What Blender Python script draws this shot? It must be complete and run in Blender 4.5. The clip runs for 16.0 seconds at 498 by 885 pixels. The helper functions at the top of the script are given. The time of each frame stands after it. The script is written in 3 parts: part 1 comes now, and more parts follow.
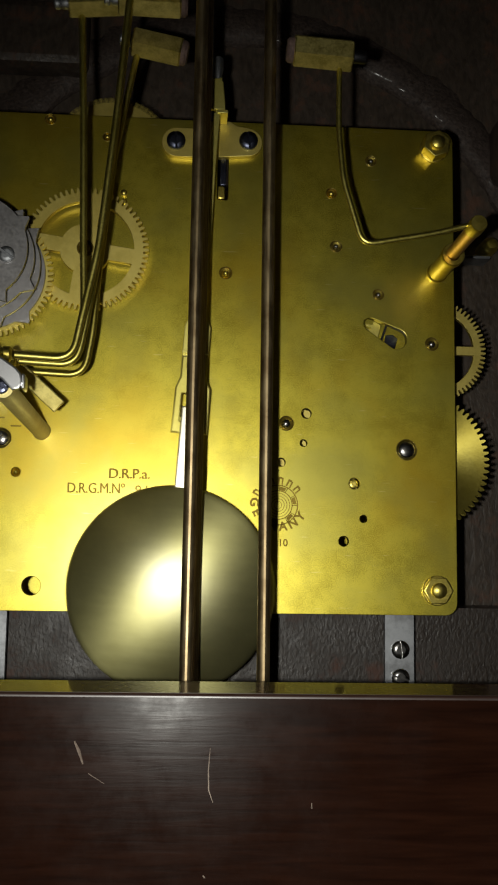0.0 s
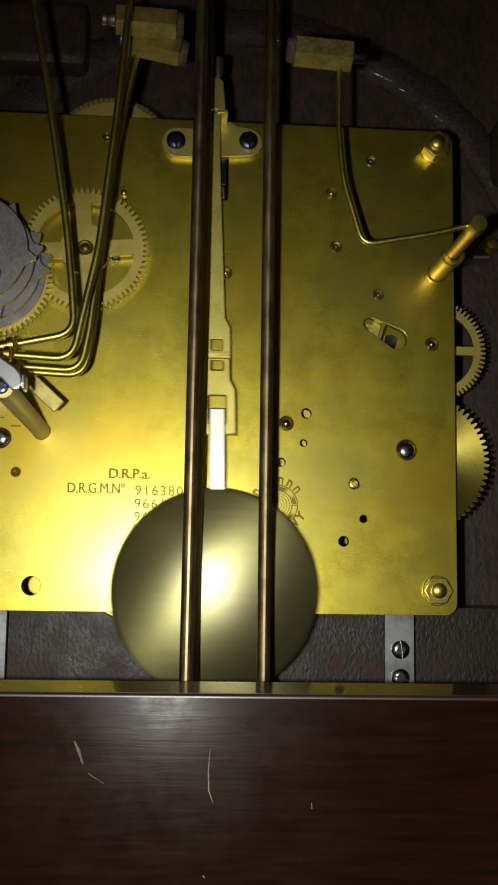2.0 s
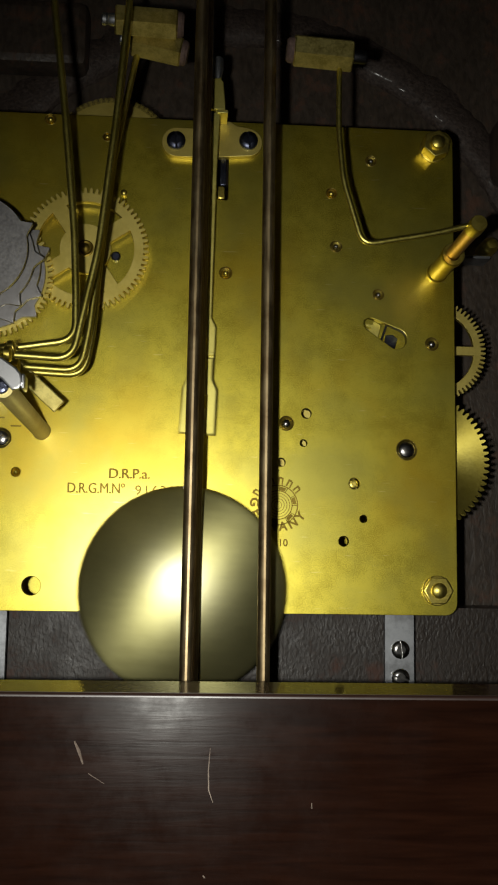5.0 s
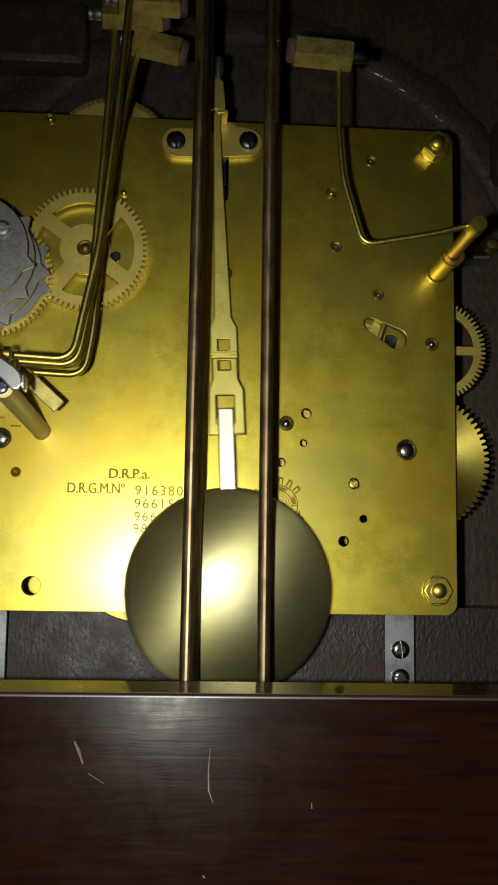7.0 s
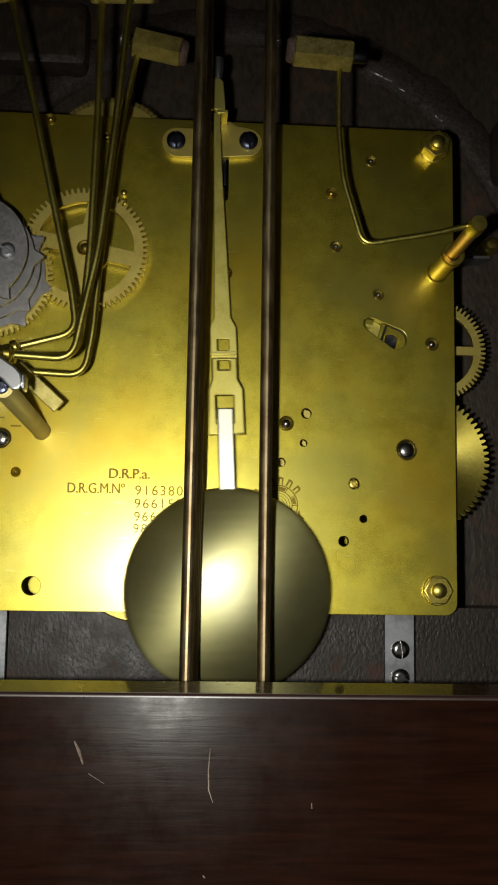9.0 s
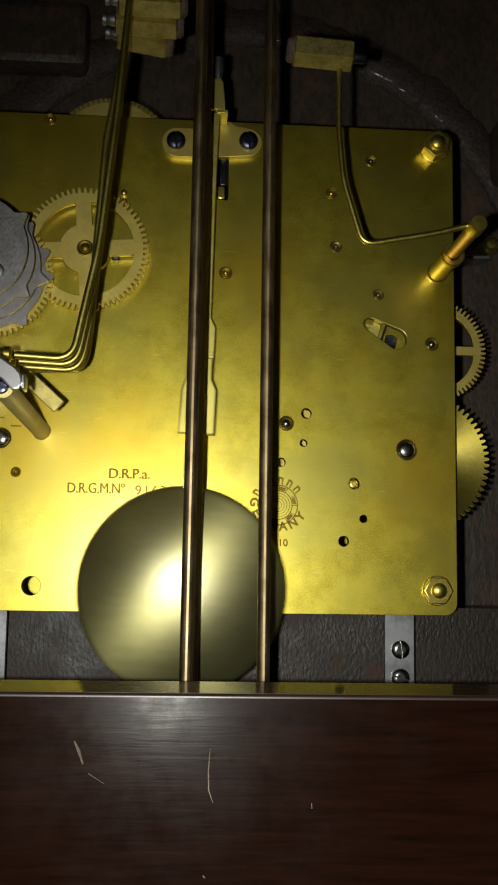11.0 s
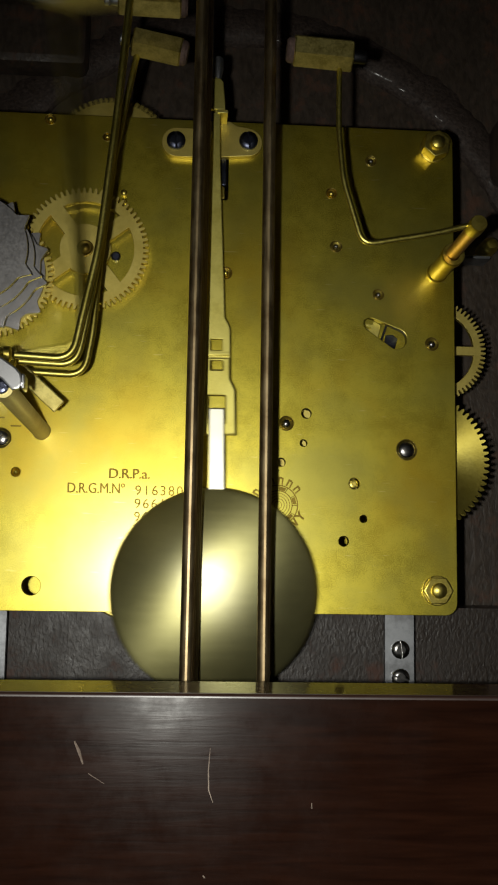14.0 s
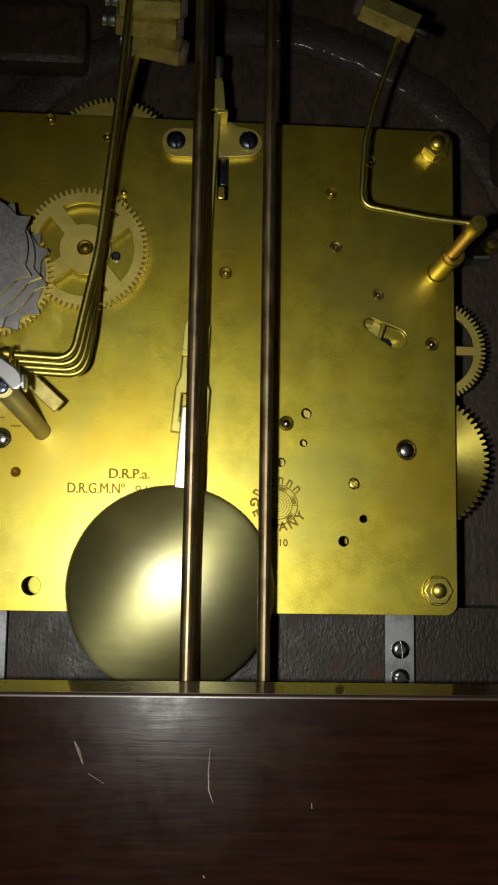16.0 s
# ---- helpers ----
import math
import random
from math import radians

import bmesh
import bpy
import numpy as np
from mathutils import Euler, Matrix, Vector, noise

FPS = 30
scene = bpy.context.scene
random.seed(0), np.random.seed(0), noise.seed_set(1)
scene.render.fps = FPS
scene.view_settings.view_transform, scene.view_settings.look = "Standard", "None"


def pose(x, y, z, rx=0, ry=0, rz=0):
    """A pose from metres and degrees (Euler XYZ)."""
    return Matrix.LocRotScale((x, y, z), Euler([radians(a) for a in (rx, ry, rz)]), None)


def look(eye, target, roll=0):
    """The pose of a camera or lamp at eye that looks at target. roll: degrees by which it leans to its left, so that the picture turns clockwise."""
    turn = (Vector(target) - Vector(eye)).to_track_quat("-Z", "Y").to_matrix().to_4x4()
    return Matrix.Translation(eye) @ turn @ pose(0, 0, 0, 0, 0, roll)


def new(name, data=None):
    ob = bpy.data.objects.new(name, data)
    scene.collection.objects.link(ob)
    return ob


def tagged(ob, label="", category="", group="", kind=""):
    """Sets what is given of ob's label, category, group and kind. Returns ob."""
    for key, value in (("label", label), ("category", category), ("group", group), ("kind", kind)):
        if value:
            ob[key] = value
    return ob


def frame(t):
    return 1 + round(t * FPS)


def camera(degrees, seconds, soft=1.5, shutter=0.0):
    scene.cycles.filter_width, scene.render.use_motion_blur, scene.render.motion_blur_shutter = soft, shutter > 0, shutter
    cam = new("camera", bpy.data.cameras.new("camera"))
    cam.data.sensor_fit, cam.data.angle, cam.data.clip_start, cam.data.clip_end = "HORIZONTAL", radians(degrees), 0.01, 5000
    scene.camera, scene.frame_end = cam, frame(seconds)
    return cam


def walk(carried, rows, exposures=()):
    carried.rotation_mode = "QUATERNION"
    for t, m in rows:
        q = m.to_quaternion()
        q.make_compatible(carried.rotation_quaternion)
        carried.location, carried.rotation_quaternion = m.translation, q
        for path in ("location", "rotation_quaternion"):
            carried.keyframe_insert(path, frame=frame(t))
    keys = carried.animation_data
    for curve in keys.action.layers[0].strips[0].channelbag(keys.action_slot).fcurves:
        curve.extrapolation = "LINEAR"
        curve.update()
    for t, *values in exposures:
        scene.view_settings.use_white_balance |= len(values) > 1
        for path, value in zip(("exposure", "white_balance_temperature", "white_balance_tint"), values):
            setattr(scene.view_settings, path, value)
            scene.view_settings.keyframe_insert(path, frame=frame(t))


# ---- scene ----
# Lengths below are in millimetres: x to the right along the movement's rear plate, z up, h out of the plate towards the camera.
MM = 0.001
BASE = 75.0          # height of the plate's datum over the floor of the case


def place(x, z, h):
    return Vector((x * MM, -h * MM, (z + BASE) * MM))


# ---- camera ----
cam = camera(26.81, 16.0, soft=2.1, shutter=0.5)
EYE = place(0, 0, 270)
AIM = place(19.946, 34.092, 0)
walk(cam, [(0.0, look(EYE, AIM, 0.804)), (16.0, look(EYE, AIM, 0.804))], exposures=[(0.0, 0.0), (16.0, 0.0)])

# ---- light: one small white torch beside the lens, in a dark room ----
world = bpy.data.worlds.new("world")
scene.world = world
world.use_nodes = True
world.node_tree.nodes["Background"].inputs[0].default_value = (0.5, 0.5, 0.5, 1)
world.node_tree.nodes["Background"].inputs[1].default_value = 0.002
lamp = bpy.data.lights.new("torch", "SPOT")
lamp.energy, lamp.shadow_soft_size, lamp.color = 1.33, 0.0022, (1.0, 0.99, 0.90)
lamp.spot_size, lamp.spot_blend = radians(94), 1.0
torch = new("torch", lamp)
torch.matrix_world = look(place(-12, -2, 268), place(35, -23, 0))


# ---- materials ----
def material(name):
    m = bpy.data.materials.new(name)
    m.use_nodes = True
    return m, m.node_tree.nodes, m.node_tree.links, m.node_tree.nodes["Principled BSDF"]


def ramp(nodes, stops):
    r = nodes.new("ShaderNodeValToRGB")
    while len(r.color_ramp.elements) < len(stops):
        r.color_ramp.elements.new(0.5)
    for e, (p, c) in zip(r.color_ramp.elements, stops):
        e.position, e.color = p, (*c, 1)
    return r


def metal(name, light, dark, rough, grain=2500.0, stain=90.0, bump=0.08, stretch=(1, 1, 1), metallic=1.0, spread=0.12, speck=0.35, depth=0.00003, coat=0.0, coat_rough=0.25, scuffs=0.0, patch=None, aniso=0.0):
    """A worn metal: stains of a few millimetres, fine grain in colour, gloss and relief."""
    m, n, l, b = material(name)
    tc = n.new("ShaderNodeTexCoord")
    mp = n.new("ShaderNodeMapping")
    mp.inputs["Scale"].default_value = stretch
    l.new(tc.outputs["Object"], mp.inputs[0])
    fine, wide = n.new("ShaderNodeTexNoise"), n.new("ShaderNodeTexNoise")
    fine.inputs["Scale"].default_value, fine.inputs["Detail"].default_value = grain, 3
    wide.inputs["Scale"].default_value, wide.inputs["Detail"].default_value = stain, 6
    wide.inputs["Roughness"].default_value = 0.65
    l.new(mp.outputs[0], fine.inputs["Vector"])
    l.new(tc.outputs["Object"], wide.inputs["Vector"])
    mix = n.new("ShaderNodeMath")
    mix.operation = "MULTIPLY_ADD"
    l.new(fine.outputs[0], mix.inputs[0])
    mix.inputs[1].default_value = speck
    l.new(wide.outputs[0], mix.inputs[2])
    r = ramp(n, [(0.40 + speck * 0.36, dark), (0.60 + speck * 0.5, light)])
    l.new(mix.outputs[0], r.inputs[0])
    l.new(r.outputs[0], b.inputs["Base Color"])
    rg = n.new("ShaderNodeMapRange")
    rg.inputs["From Min"].default_value, rg.inputs["From Max"].default_value = 0.3, 0.7
    rg.inputs["To Min"].default_value, rg.inputs["To Max"].default_value = rough - spread / 2, rough + spread / 2
    l.new(fine.outputs[0], rg.inputs[0])
    l.new(rg.outputs[0], b.inputs["Roughness"])
    bp = n.new("ShaderNodeBump")
    bp.inputs["Strength"].default_value, bp.inputs["Distance"].default_value = bump, depth
    l.new(fine.outputs[0], bp.inputs["Height"])
    l.new(bp.outputs[0], b.inputs["Normal"])
    b.inputs["Metallic"].default_value = metallic
    b.inputs["Coat Weight"].default_value, b.inputs["Coat Roughness"].default_value = coat, coat_rough
    b.inputs["Coat IOR"].default_value = 2.0
    base = r.outputs[0]
    if aniso:
        # turned on a lathe: the brushing runs round the axle
        tg = n.new("ShaderNodeTangent")
        tg.direction_type, tg.axis = "RADIAL", "Y"
        l.new(tg.outputs[0], b.inputs["Tangent"])
        b.inputs["Anisotropic"].default_value, b.inputs["Anisotropic Rotation"].default_value = aniso, 0.25
    if patch:
        # broad tarnish in two hues
        for k, hue in enumerate(patch):
            big = n.new("ShaderNodeTexNoise")
            big.inputs["Scale"].default_value, big.inputs["Detail"].default_value = 26 + 17 * k, 5
            shift = n.new("ShaderNodeMapping")
            shift.inputs["Location"].default_value = (0.3 * k, 0.7, 0.11 + 0.2 * k)
            l.new(tc.outputs["Object"], shift.inputs[0])
            l.new(shift.outputs[0], big.inputs["Vector"])
            br = ramp(n, [(0.46, (0, 0, 0)), (0.68, (0.75, 0.75, 0.75))])
            l.new(big.outputs[0], br.inputs[0])
            hm = n.new("ShaderNodeMix")
            hm.data_type = "RGBA"
            l.new(br.outputs[0], hm.inputs["Factor"])
            l.new(base, hm.inputs["A"])
            hm.inputs["B"].default_value = (*hue, 1)
            base = hm.outputs["Result"]
        l.new(base, b.inputs["Base Color"])
    if scuffs:
        # short fine scratches that catch the light
        sm = n.new("ShaderNodeMapping")
        sm.inputs["Scale"].default_value, sm.inputs["Rotation"].default_value = (0.16, 1, 1.6), (0, 0.25, 0)
        l.new(tc.outputs["Object"], sm.inputs[0])
        sc = n.new("ShaderNodeTexNoise")
        sc.inputs["Scale"].default_value, sc.inputs["Detail"].default_value = 900, 2
        l.new(sm.outputs[0], sc.inputs["Vector"])
        sr = ramp(n, [(0.68, (0, 0, 0)), (0.74, (scuffs, scuffs, scuffs))])
        l.new(sc.outputs[0], sr.inputs[0])
        pale = n.new("ShaderNodeMix")
        pale.data_type = "RGBA"
        l.new(sr.outputs[0], pale.inputs["Factor"])
        l.new(base, pale.inputs["A"])
        pale.inputs["B"].default_value = (0.95, 0.86, 0.42, 1)
        l.new(pale.outputs["Result"], b.inputs["Base Color"])
    return m


def wood(name, light, dark, rough, coat, along=(0.12, 1, 1), scale=400.0, bump=0.15, blotch=60.0, uneven=1.0, stain=None):
    """Varnished wood with stretched grain and worn, blotchy lacquer."""
    m, n, l, b = material(name)
    tc, mp = n.new("ShaderNodeTexCoord"), n.new("ShaderNodeMapping")
    mp.inputs["Scale"].default_value = along
    l.new(tc.outputs["Object"], mp.inputs[0])
    grain, wear = n.new("ShaderNodeTexNoise"), n.new("ShaderNodeTexNoise")
    grain.inputs["Scale"].default_value, grain.inputs["Detail"].default_value, grain.inputs["Distortion"].default_value = scale, 6, 0.4
    wear.inputs["Scale"].default_value, wear.inputs["Detail"].default_value = blotch, 8
    wear.inputs["Roughness"].default_value = 0.7
    l.new(mp.outputs[0], grain.inputs["Vector"])
    l.new(tc.outputs["Object"], wear.inputs["Vector"])
    r = ramp(n, [(0.3, dark), (0.72, light)])
    l.new(grain.outputs[0], r.inputs[0])
    l.new(r.outputs[0], b.inputs["Base Color"])
    rg = n.new("ShaderNodeMapRange")
    rg.inputs["From Min"].default_value, rg.inputs["From Max"].default_value = 0.35, 0.68
    rg.inputs["To Min"].default_value, rg.inputs["To Max"].default_value = rough - 0.1 * uneven, rough + 0.16 * uneven
    l.new(wear.outputs[0], rg.inputs[0])
    l.new(rg.outputs[0], b.inputs["Roughness"])
    bp = n.new("ShaderNodeBump")
    bp.inputs["Strength"].default_value, bp.inputs["Distance"].default_value = bump, 0.0004
    l.new(grain.outputs[0], bp.inputs["Height"])
    l.new(bp.outputs[0], b.inputs["Normal"])
    b.inputs["Coat Weight"].default_value, b.inputs["Coat Roughness"].default_value = coat, 0.12
    if stain:
        # patches where the red of the wood shows through
        sr = ramp(n, [(0.54, (0, 0, 0)), (0.66, (0.8, 0.8, 0.8))])
        l.new(wear.outputs[0], sr.inputs[0])
        sm = n.new("ShaderNodeMix")
        sm.data_type = "RGBA"
        l.new(sr.outputs[0], sm.inputs["Factor"])
        l.new(r.outputs[0], sm.inputs["A"])
        sm.inputs["B"].default_value = (*stain, 1)
        l.new(sm.outputs["Result"], b.inputs["Base Color"])
    return m


PLATE = metal("aged_plate_brass", (0.72, 0.605, 0.070), (0.44, 0.355, 0.030), 0.39, grain=3400, stain=110, bump=0.24, speck=0.8, depth=0.00005, coat=0.40, coat_rough=0.23, scuffs=0.25, patch=((0.62, 0.42, 0.028), (0.47, 0.42, 0.08)))
BRASS = metal("bright_brass", (0.78, 0.64, 0.15), (0.56, 0.44, 0.07), 0.36, bump=0.12)
WHEEL = metal("wheel_brass", (0.80, 0.66, 0.19), (0.66, 0.53, 0.13), 0.52, bump=0.06, speck=0.2)
TURNED = metal("turned_wheel_brass", (0.76, 0.64, 0.14), (0.66, 0.54, 0.10), 0.40, bump=0.03, speck=0.12, aniso=0.8)
BOB = metal("spun_bob_brass", (0.90, 0.85, 0.38), (0.78, 0.73, 0.30), 0.51, grain=300, stain=50, stretch=(0.15, 1, 2.2), bump=0.0, spread=0.02, speck=0.2, coat=0.95, coat_rough=0.34, metallic=0.95)
slant = BOB.node_tree.nodes.new("ShaderNodeCombineXYZ")
slant.inputs[0].default_value, slant.inputs[2].default_value = 0.66, 0.75
BOB.node_tree.links.new(slant.outputs[0], BOB.node_tree.nodes["Principled BSDF"].inputs["Tangent"])
BOB.node_tree.nodes["Principled BSDF"].inputs["Anisotropic"].default_value = 0.62
WIRE = metal("wire_brass", (0.80, 0.70, 0.18), (0.58, 0.49, 0.10), 0.37, bump=0.06)
HEAD = metal("dull_head_brass", (0.72, 0.62, 0.22), (0.46, 0.38, 0.11), 0.48, stain=260, bump=0.2)
COPPER = metal("post_brass", (0.66, 0.42, 0.16), (0.48, 0.28, 0.09), 0.40)
BRONZE = metal("bronze_rod", (0.44, 0.34, 0.19), (0.27, 0.19, 0.10), 0.45, grain=900, stain=150, stretch=(1, 1, 0.15), bump=0.15)
STEEL = metal("polished_steel", (0.60, 0.60, 0.61), (0.55, 0.55, 0.56), 0.36, bump=0.0, speck=0.06, spread=0.04)
GREY = metal("stamped_steel", (0.52, 0.505, 0.505), (0.42, 0.405, 0.405), 0.42, grain=1500, stain=160, bump=0.05, speck=0.12, spread=0.08)
PIVOT = metal("polished_pivot_steel", (0.42, 0.41, 0.40), (0.30, 0.29, 0.28), 0.24, bump=0.0, spread=0.04)
ZINC = metal("bracket_steel", (0.36, 0.37, 0.39), (0.22, 0.225, 0.235), 0.52, stain=200, bump=0.15, speck=0.2)
BLUE = metal("blued_steel", (0.10, 0.11, 0.16), (0.04, 0.04, 0.06), 0.35)
DULL = metal("dull_black_steel", (0.05, 0.05, 0.055), (0.025, 0.025, 0.028), 0.5)
NICKEL = metal("nickel_rod", (1.0, 0.97, 0.80), (0.95, 0.91, 0.72), 0.44, bump=0.03, speck=0.1)
STAMP = metal("stamped_patina", (0.27, 0.19, 0.035), (0.16, 0.11, 0.02), 0.5)
PALE = metal("pale_matte_brass", (0.82, 0.73, 0.21), (0.68, 0.59, 0.14), 0.49, bump=0.12)
POLISH = wood("polished_rail_edge", (0.050, 0.022, 0.015), (0.020, 0.008, 0.006), 0.4, 1.0, bump=0.01)
POLISH.node_tree.nodes["Principled BSDF"].inputs["Coat Roughness"].default_value = 0.055
POLISH.node_tree.nodes["Principled BSDF"].inputs["Coat IOR"].default_value = 2.6
LEATHER = metal("worn_leather", (0.17, 0.11, 0.09), (0.06, 0.035, 0.03), 0.8, metallic=0.0, grain=1800, bump=0.5)
RAIL = wood("mahogany_rail", (0.022, 0.0075, 0.0039), (0.0110, 0.0038, 0.0021), 0.24, 0.0, along=(0.07, 1, 1), scale=800, blotch=90, bump=0.05, uneven=0.45)
RAIL.node_tree.nodes["Principled BSDF"].inputs["Specular IOR Level"].default_value = 0.052
DARK = wood("dark_case_wood", (0.080, 0.058, 0.042), (0.040, 0.029, 0.021), 0.50, 0.24, along=(1, 1, 0.5), scale=620, bump=0.8, blotch=110, stain=(0.115, 0.052, 0.030))
SCRATCH = metal("pale_scratch", (0.40, 0.32, 0.26), (0.20, 0.15, 0.12), 0.6, metallic=0.0)
# toned-down brass: the shade inside the pivot recesses is put into the colour
SINK_SHADE = metal("shaded_sink_brass", (0.70, 0.57, 0.15), (0.48, 0.38, 0.08), 0.40, bump=0.1)
POST = metal("smooth_post_brass", (0.92, 0.80, 0.36), (0.82, 0.69, 0.27), 0.46, bump=0.03, spread=0.05, speck=0.15, metallic=0.75)
NOSE = wood("worn_rail_corner", (0.050, 0.022, 0.015), (0.020, 0.008, 0.006), 0.4, 0.8, bump=0.1)
NOSE.node_tree.nodes["Principled BSDF"].inputs["Coat Roughness"].default_value = 0.34
NOSE.node_tree.nodes["Principled BSDF"].inputs["Coat IOR"].default_value = 1.5
SEAT = wood("crusted_seat_wood", (0.040, 0.028, 0.020), (0.018, 0.012, 0.009), 0.48, 0.26, along=(1, 1, 0.6), scale=1100, bump=0.5, blotch=110, stain=(0.085, 0.032, 0.018))
CRUST = wood("crusted_varnish", (0.090, 0.064, 0.052), (0.030, 0.020, 0.016), 0.66, 0.08, along=(1, 1, 1), scale=900, bump=1.0, blotch=420)
PLASTER = wood("dim_plaster", (0.62, 0.60, 0.56), (0.54, 0.52, 0.48), 0.85, 0.0, along=(1, 1, 1), scale=20)


# ---- helpers for meshes, in millimetres ----
def thing(name, x, z, h, label, category, group=""):
    ob = new(name)
    ob.location = place(x, z, h)
    ob.empty_display_size = 0.01
    return tagged(ob, label, category, group)


ORIGIN = {}


def part(name, bm, mat, parent, label="", at=(0, 0, 0), smooth=35, flat=400.0):
    """Links a bmesh (x, -h, z in millimetres round the point at) as one mesh object under a thing or a part."""
    bmesh.ops.recalc_face_normals(bm, faces=bm.faces)
    me = bpy.data.meshes.new(name)
    bmesh.ops.scale(bm, vec=(MM, MM, MM), verts=bm.verts)
    for f in bm.faces:
        f.normal_update()
        f.smooth = abs(f.normal.y) < 0.9995 and f.calc_area() < flat * MM * MM
    for e in bm.edges:
        if len(e.link_faces) == 2 and e.calc_face_angle(0) > radians(smooth):
            e.smooth = False
    bm.to_mesh(me)
    bm.free()
    me.materials.append(mat)
    ob = new(name, me)
    here = place(*at)
    ORIGIN[ob.name] = here
    if parent is not None:
        ob.parent = parent
        ob.location = here - ORIGIN.get(parent.name, parent.location)
    else:
        ob.location = here
    if label:
        ob["label"] = label
    return ob


def lathe(profile, n=32, bm=None, cx=0.0, cz=0.0):
    """A solid of revolution about the h axis from (radius, h) pairs."""
    bm = bm or bmesh.new()
    rings = []
    for r, h in profile:
        if r < 1e-6:
            rings.append([bm.verts.new((cx, -h, cz))])
        else:
            rings.append([bm.verts.new((cx + r * math.cos(2 * math.pi * i / n), -h, cz + r * math.sin(2 * math.pi * i / n))) for i in range(n)])
    for a, b in zip(rings, rings[1:]):
        for i in range(n):
            j = (i + 1) % n
            if len(a) == 1 and len(b) == 1:
                continue
            if len(a) == 1:
                bm.faces.new((a[0], b[i], b[j]))
            elif len(b) == 1:
                bm.faces.new((a[i], a[j], b[0]))
            else:
                bm.faces.new((a[i], a[j], b[j], b[i]))
    return bm


def tube(path, radius, n=14, bm=None, radii=None, first=None):
    """A round wire along (x, z, h) points, with closed ends; first: degrees from the outward side at which its corners begin."""
    bm = bm or bmesh.new()
    pts = [Vector((x, -h, z)) for x, z, h in path]
    rings, side = [], None if first is None else Vector((0, -1, 0))
    turn = radians(first or 0)
    for i, p in enumerate(pts):
        d = (pts[min(i + 1, len(pts) - 1)] - pts[max(i - 1, 0)]).normalized()
        if side is None:
            side = d.orthogonal().normalized()
        side = (side - side.dot(d) * d).normalized()
        up = d.cross(side)
        r = radii[i] if radii else radius
        rings.append([bm.verts.new(p + r * (math.cos(turn + 2 * math.pi * k / n) * side + math.sin(turn + 2 * math.pi * k / n) * up)) for k in range(n)])
    for a, b in zip(rings, rings[1:]):
        for k in range(n):
            bm.faces.new((a[k], a[(k + 1) % n], b[(k + 1) % n], b[k]))
    bm.faces.new(rings[0])
    bm.faces.new(rings[-1][::-1])
    return bm


def rounded(path, radius, steps=6):
    """The path with its inner corners rounded off."""
    pts = [Vector(p) for p in path]
    out = [pts[0]]
    for a, b, c in zip(pts, pts[1:], pts[2:]):
        r = min(radius, (a - b).length * 0.45, (c - b).length * 0.45)
        p, q = b + (a - b).normalized() * r, b + (c - b).normalized() * r
        for i in range(steps + 1):
            t = i / steps
            out.append((1 - t) ** 2 * p + 2 * t * (1 - t) * b + t * t * q)
    return [tuple(v) for v in out + [pts[-1]]]


def circle(cx, cz, r, n=24, start=0.0):
    return [(cx + r * math.cos(start + 2 * math.pi * i / n), cz + r * math.sin(start + 2 * math.pi * i / n)) for i in range(n)]


def sheet(loops, h0, h1, bevel=0.0, bm=None):
    """A flat plate from h0 to h1 with the first loop as outline and the others as openings through it."""
    bm = bm or bmesh.new()
    edges = []
    for loop in loops:
        vs = [bm.verts.new((x, -h1, z)) for x, z in loop]
        edges += [bm.edges.new((vs[i], vs[(i + 1) % len(vs)])) for i in range(len(vs))]
    got = bmesh.ops.triangle_fill(bm, use_beauty=True, use_dissolve=False, edges=edges)
    faces = [g for g in got["geom"] if isinstance(g, bmesh.types.BMFace)]
    ext = bmesh.ops.extrude_face_region(bm, geom=faces, use_keep_orig=True)
    bmesh.ops.translate(bm, vec=(0, h1 - h0, 0), verts=[g for g in ext["geom"] if isinstance(g, bmesh.types.BMVert)])
    if bevel:
        bmesh.ops.recalc_face_normals(bm, faces=bm.faces)
        rim = [e for e in bm.edges if len(e.link_faces) == 2 and e.calc_face_angle(0) > 1.2 and abs(e.verts[0].co.y - e.verts[1].co.y) < 1e-4 and abs(e.verts[0].co.y + h1) < 1e-4]
        bmesh.ops.bevel(bm, geom=rim, offset=bevel, segments=2, profile=0.5, affect="EDGES", clamp_overlap=True)
    return bm


def box(x0, x1, z0, z1, h0, h1, bevel=0.0, segments=2, bm=None):
    bm = bm or bmesh.new()
    m = Matrix.Translation(((x0 + x1) / 2, -(h0 + h1) / 2, (z0 + z1) / 2)) @ Matrix.Diagonal((x1 - x0, h1 - h0, z1 - z0, 1))
    got = bmesh.ops.create_cube(bm, size=1, matrix=m)
    if bevel:
        es = {e for v in got["verts"] for e in v.link_edges}
        bmesh.ops.bevel(bm, geom=list(es), offset=bevel, segments=segments, profile=0.5, affect="EDGES")
    return bm


def gear_outline(teeth, r_tip, r_root):
    out, step = [], 2 * math.pi / teeth
    for i in range(teeth):
        a = i * step
        out += [(r * math.cos(a + k * step), r * math.sin(a + k * step)) for k, r in ((0.0, r_root), (0.24, r_root), (0.36, r_tip * 0.985), (0.5, r_tip), (0.62, r_tip), (0.76, r_tip * 0.985), (0.88, r_root))]
    return out


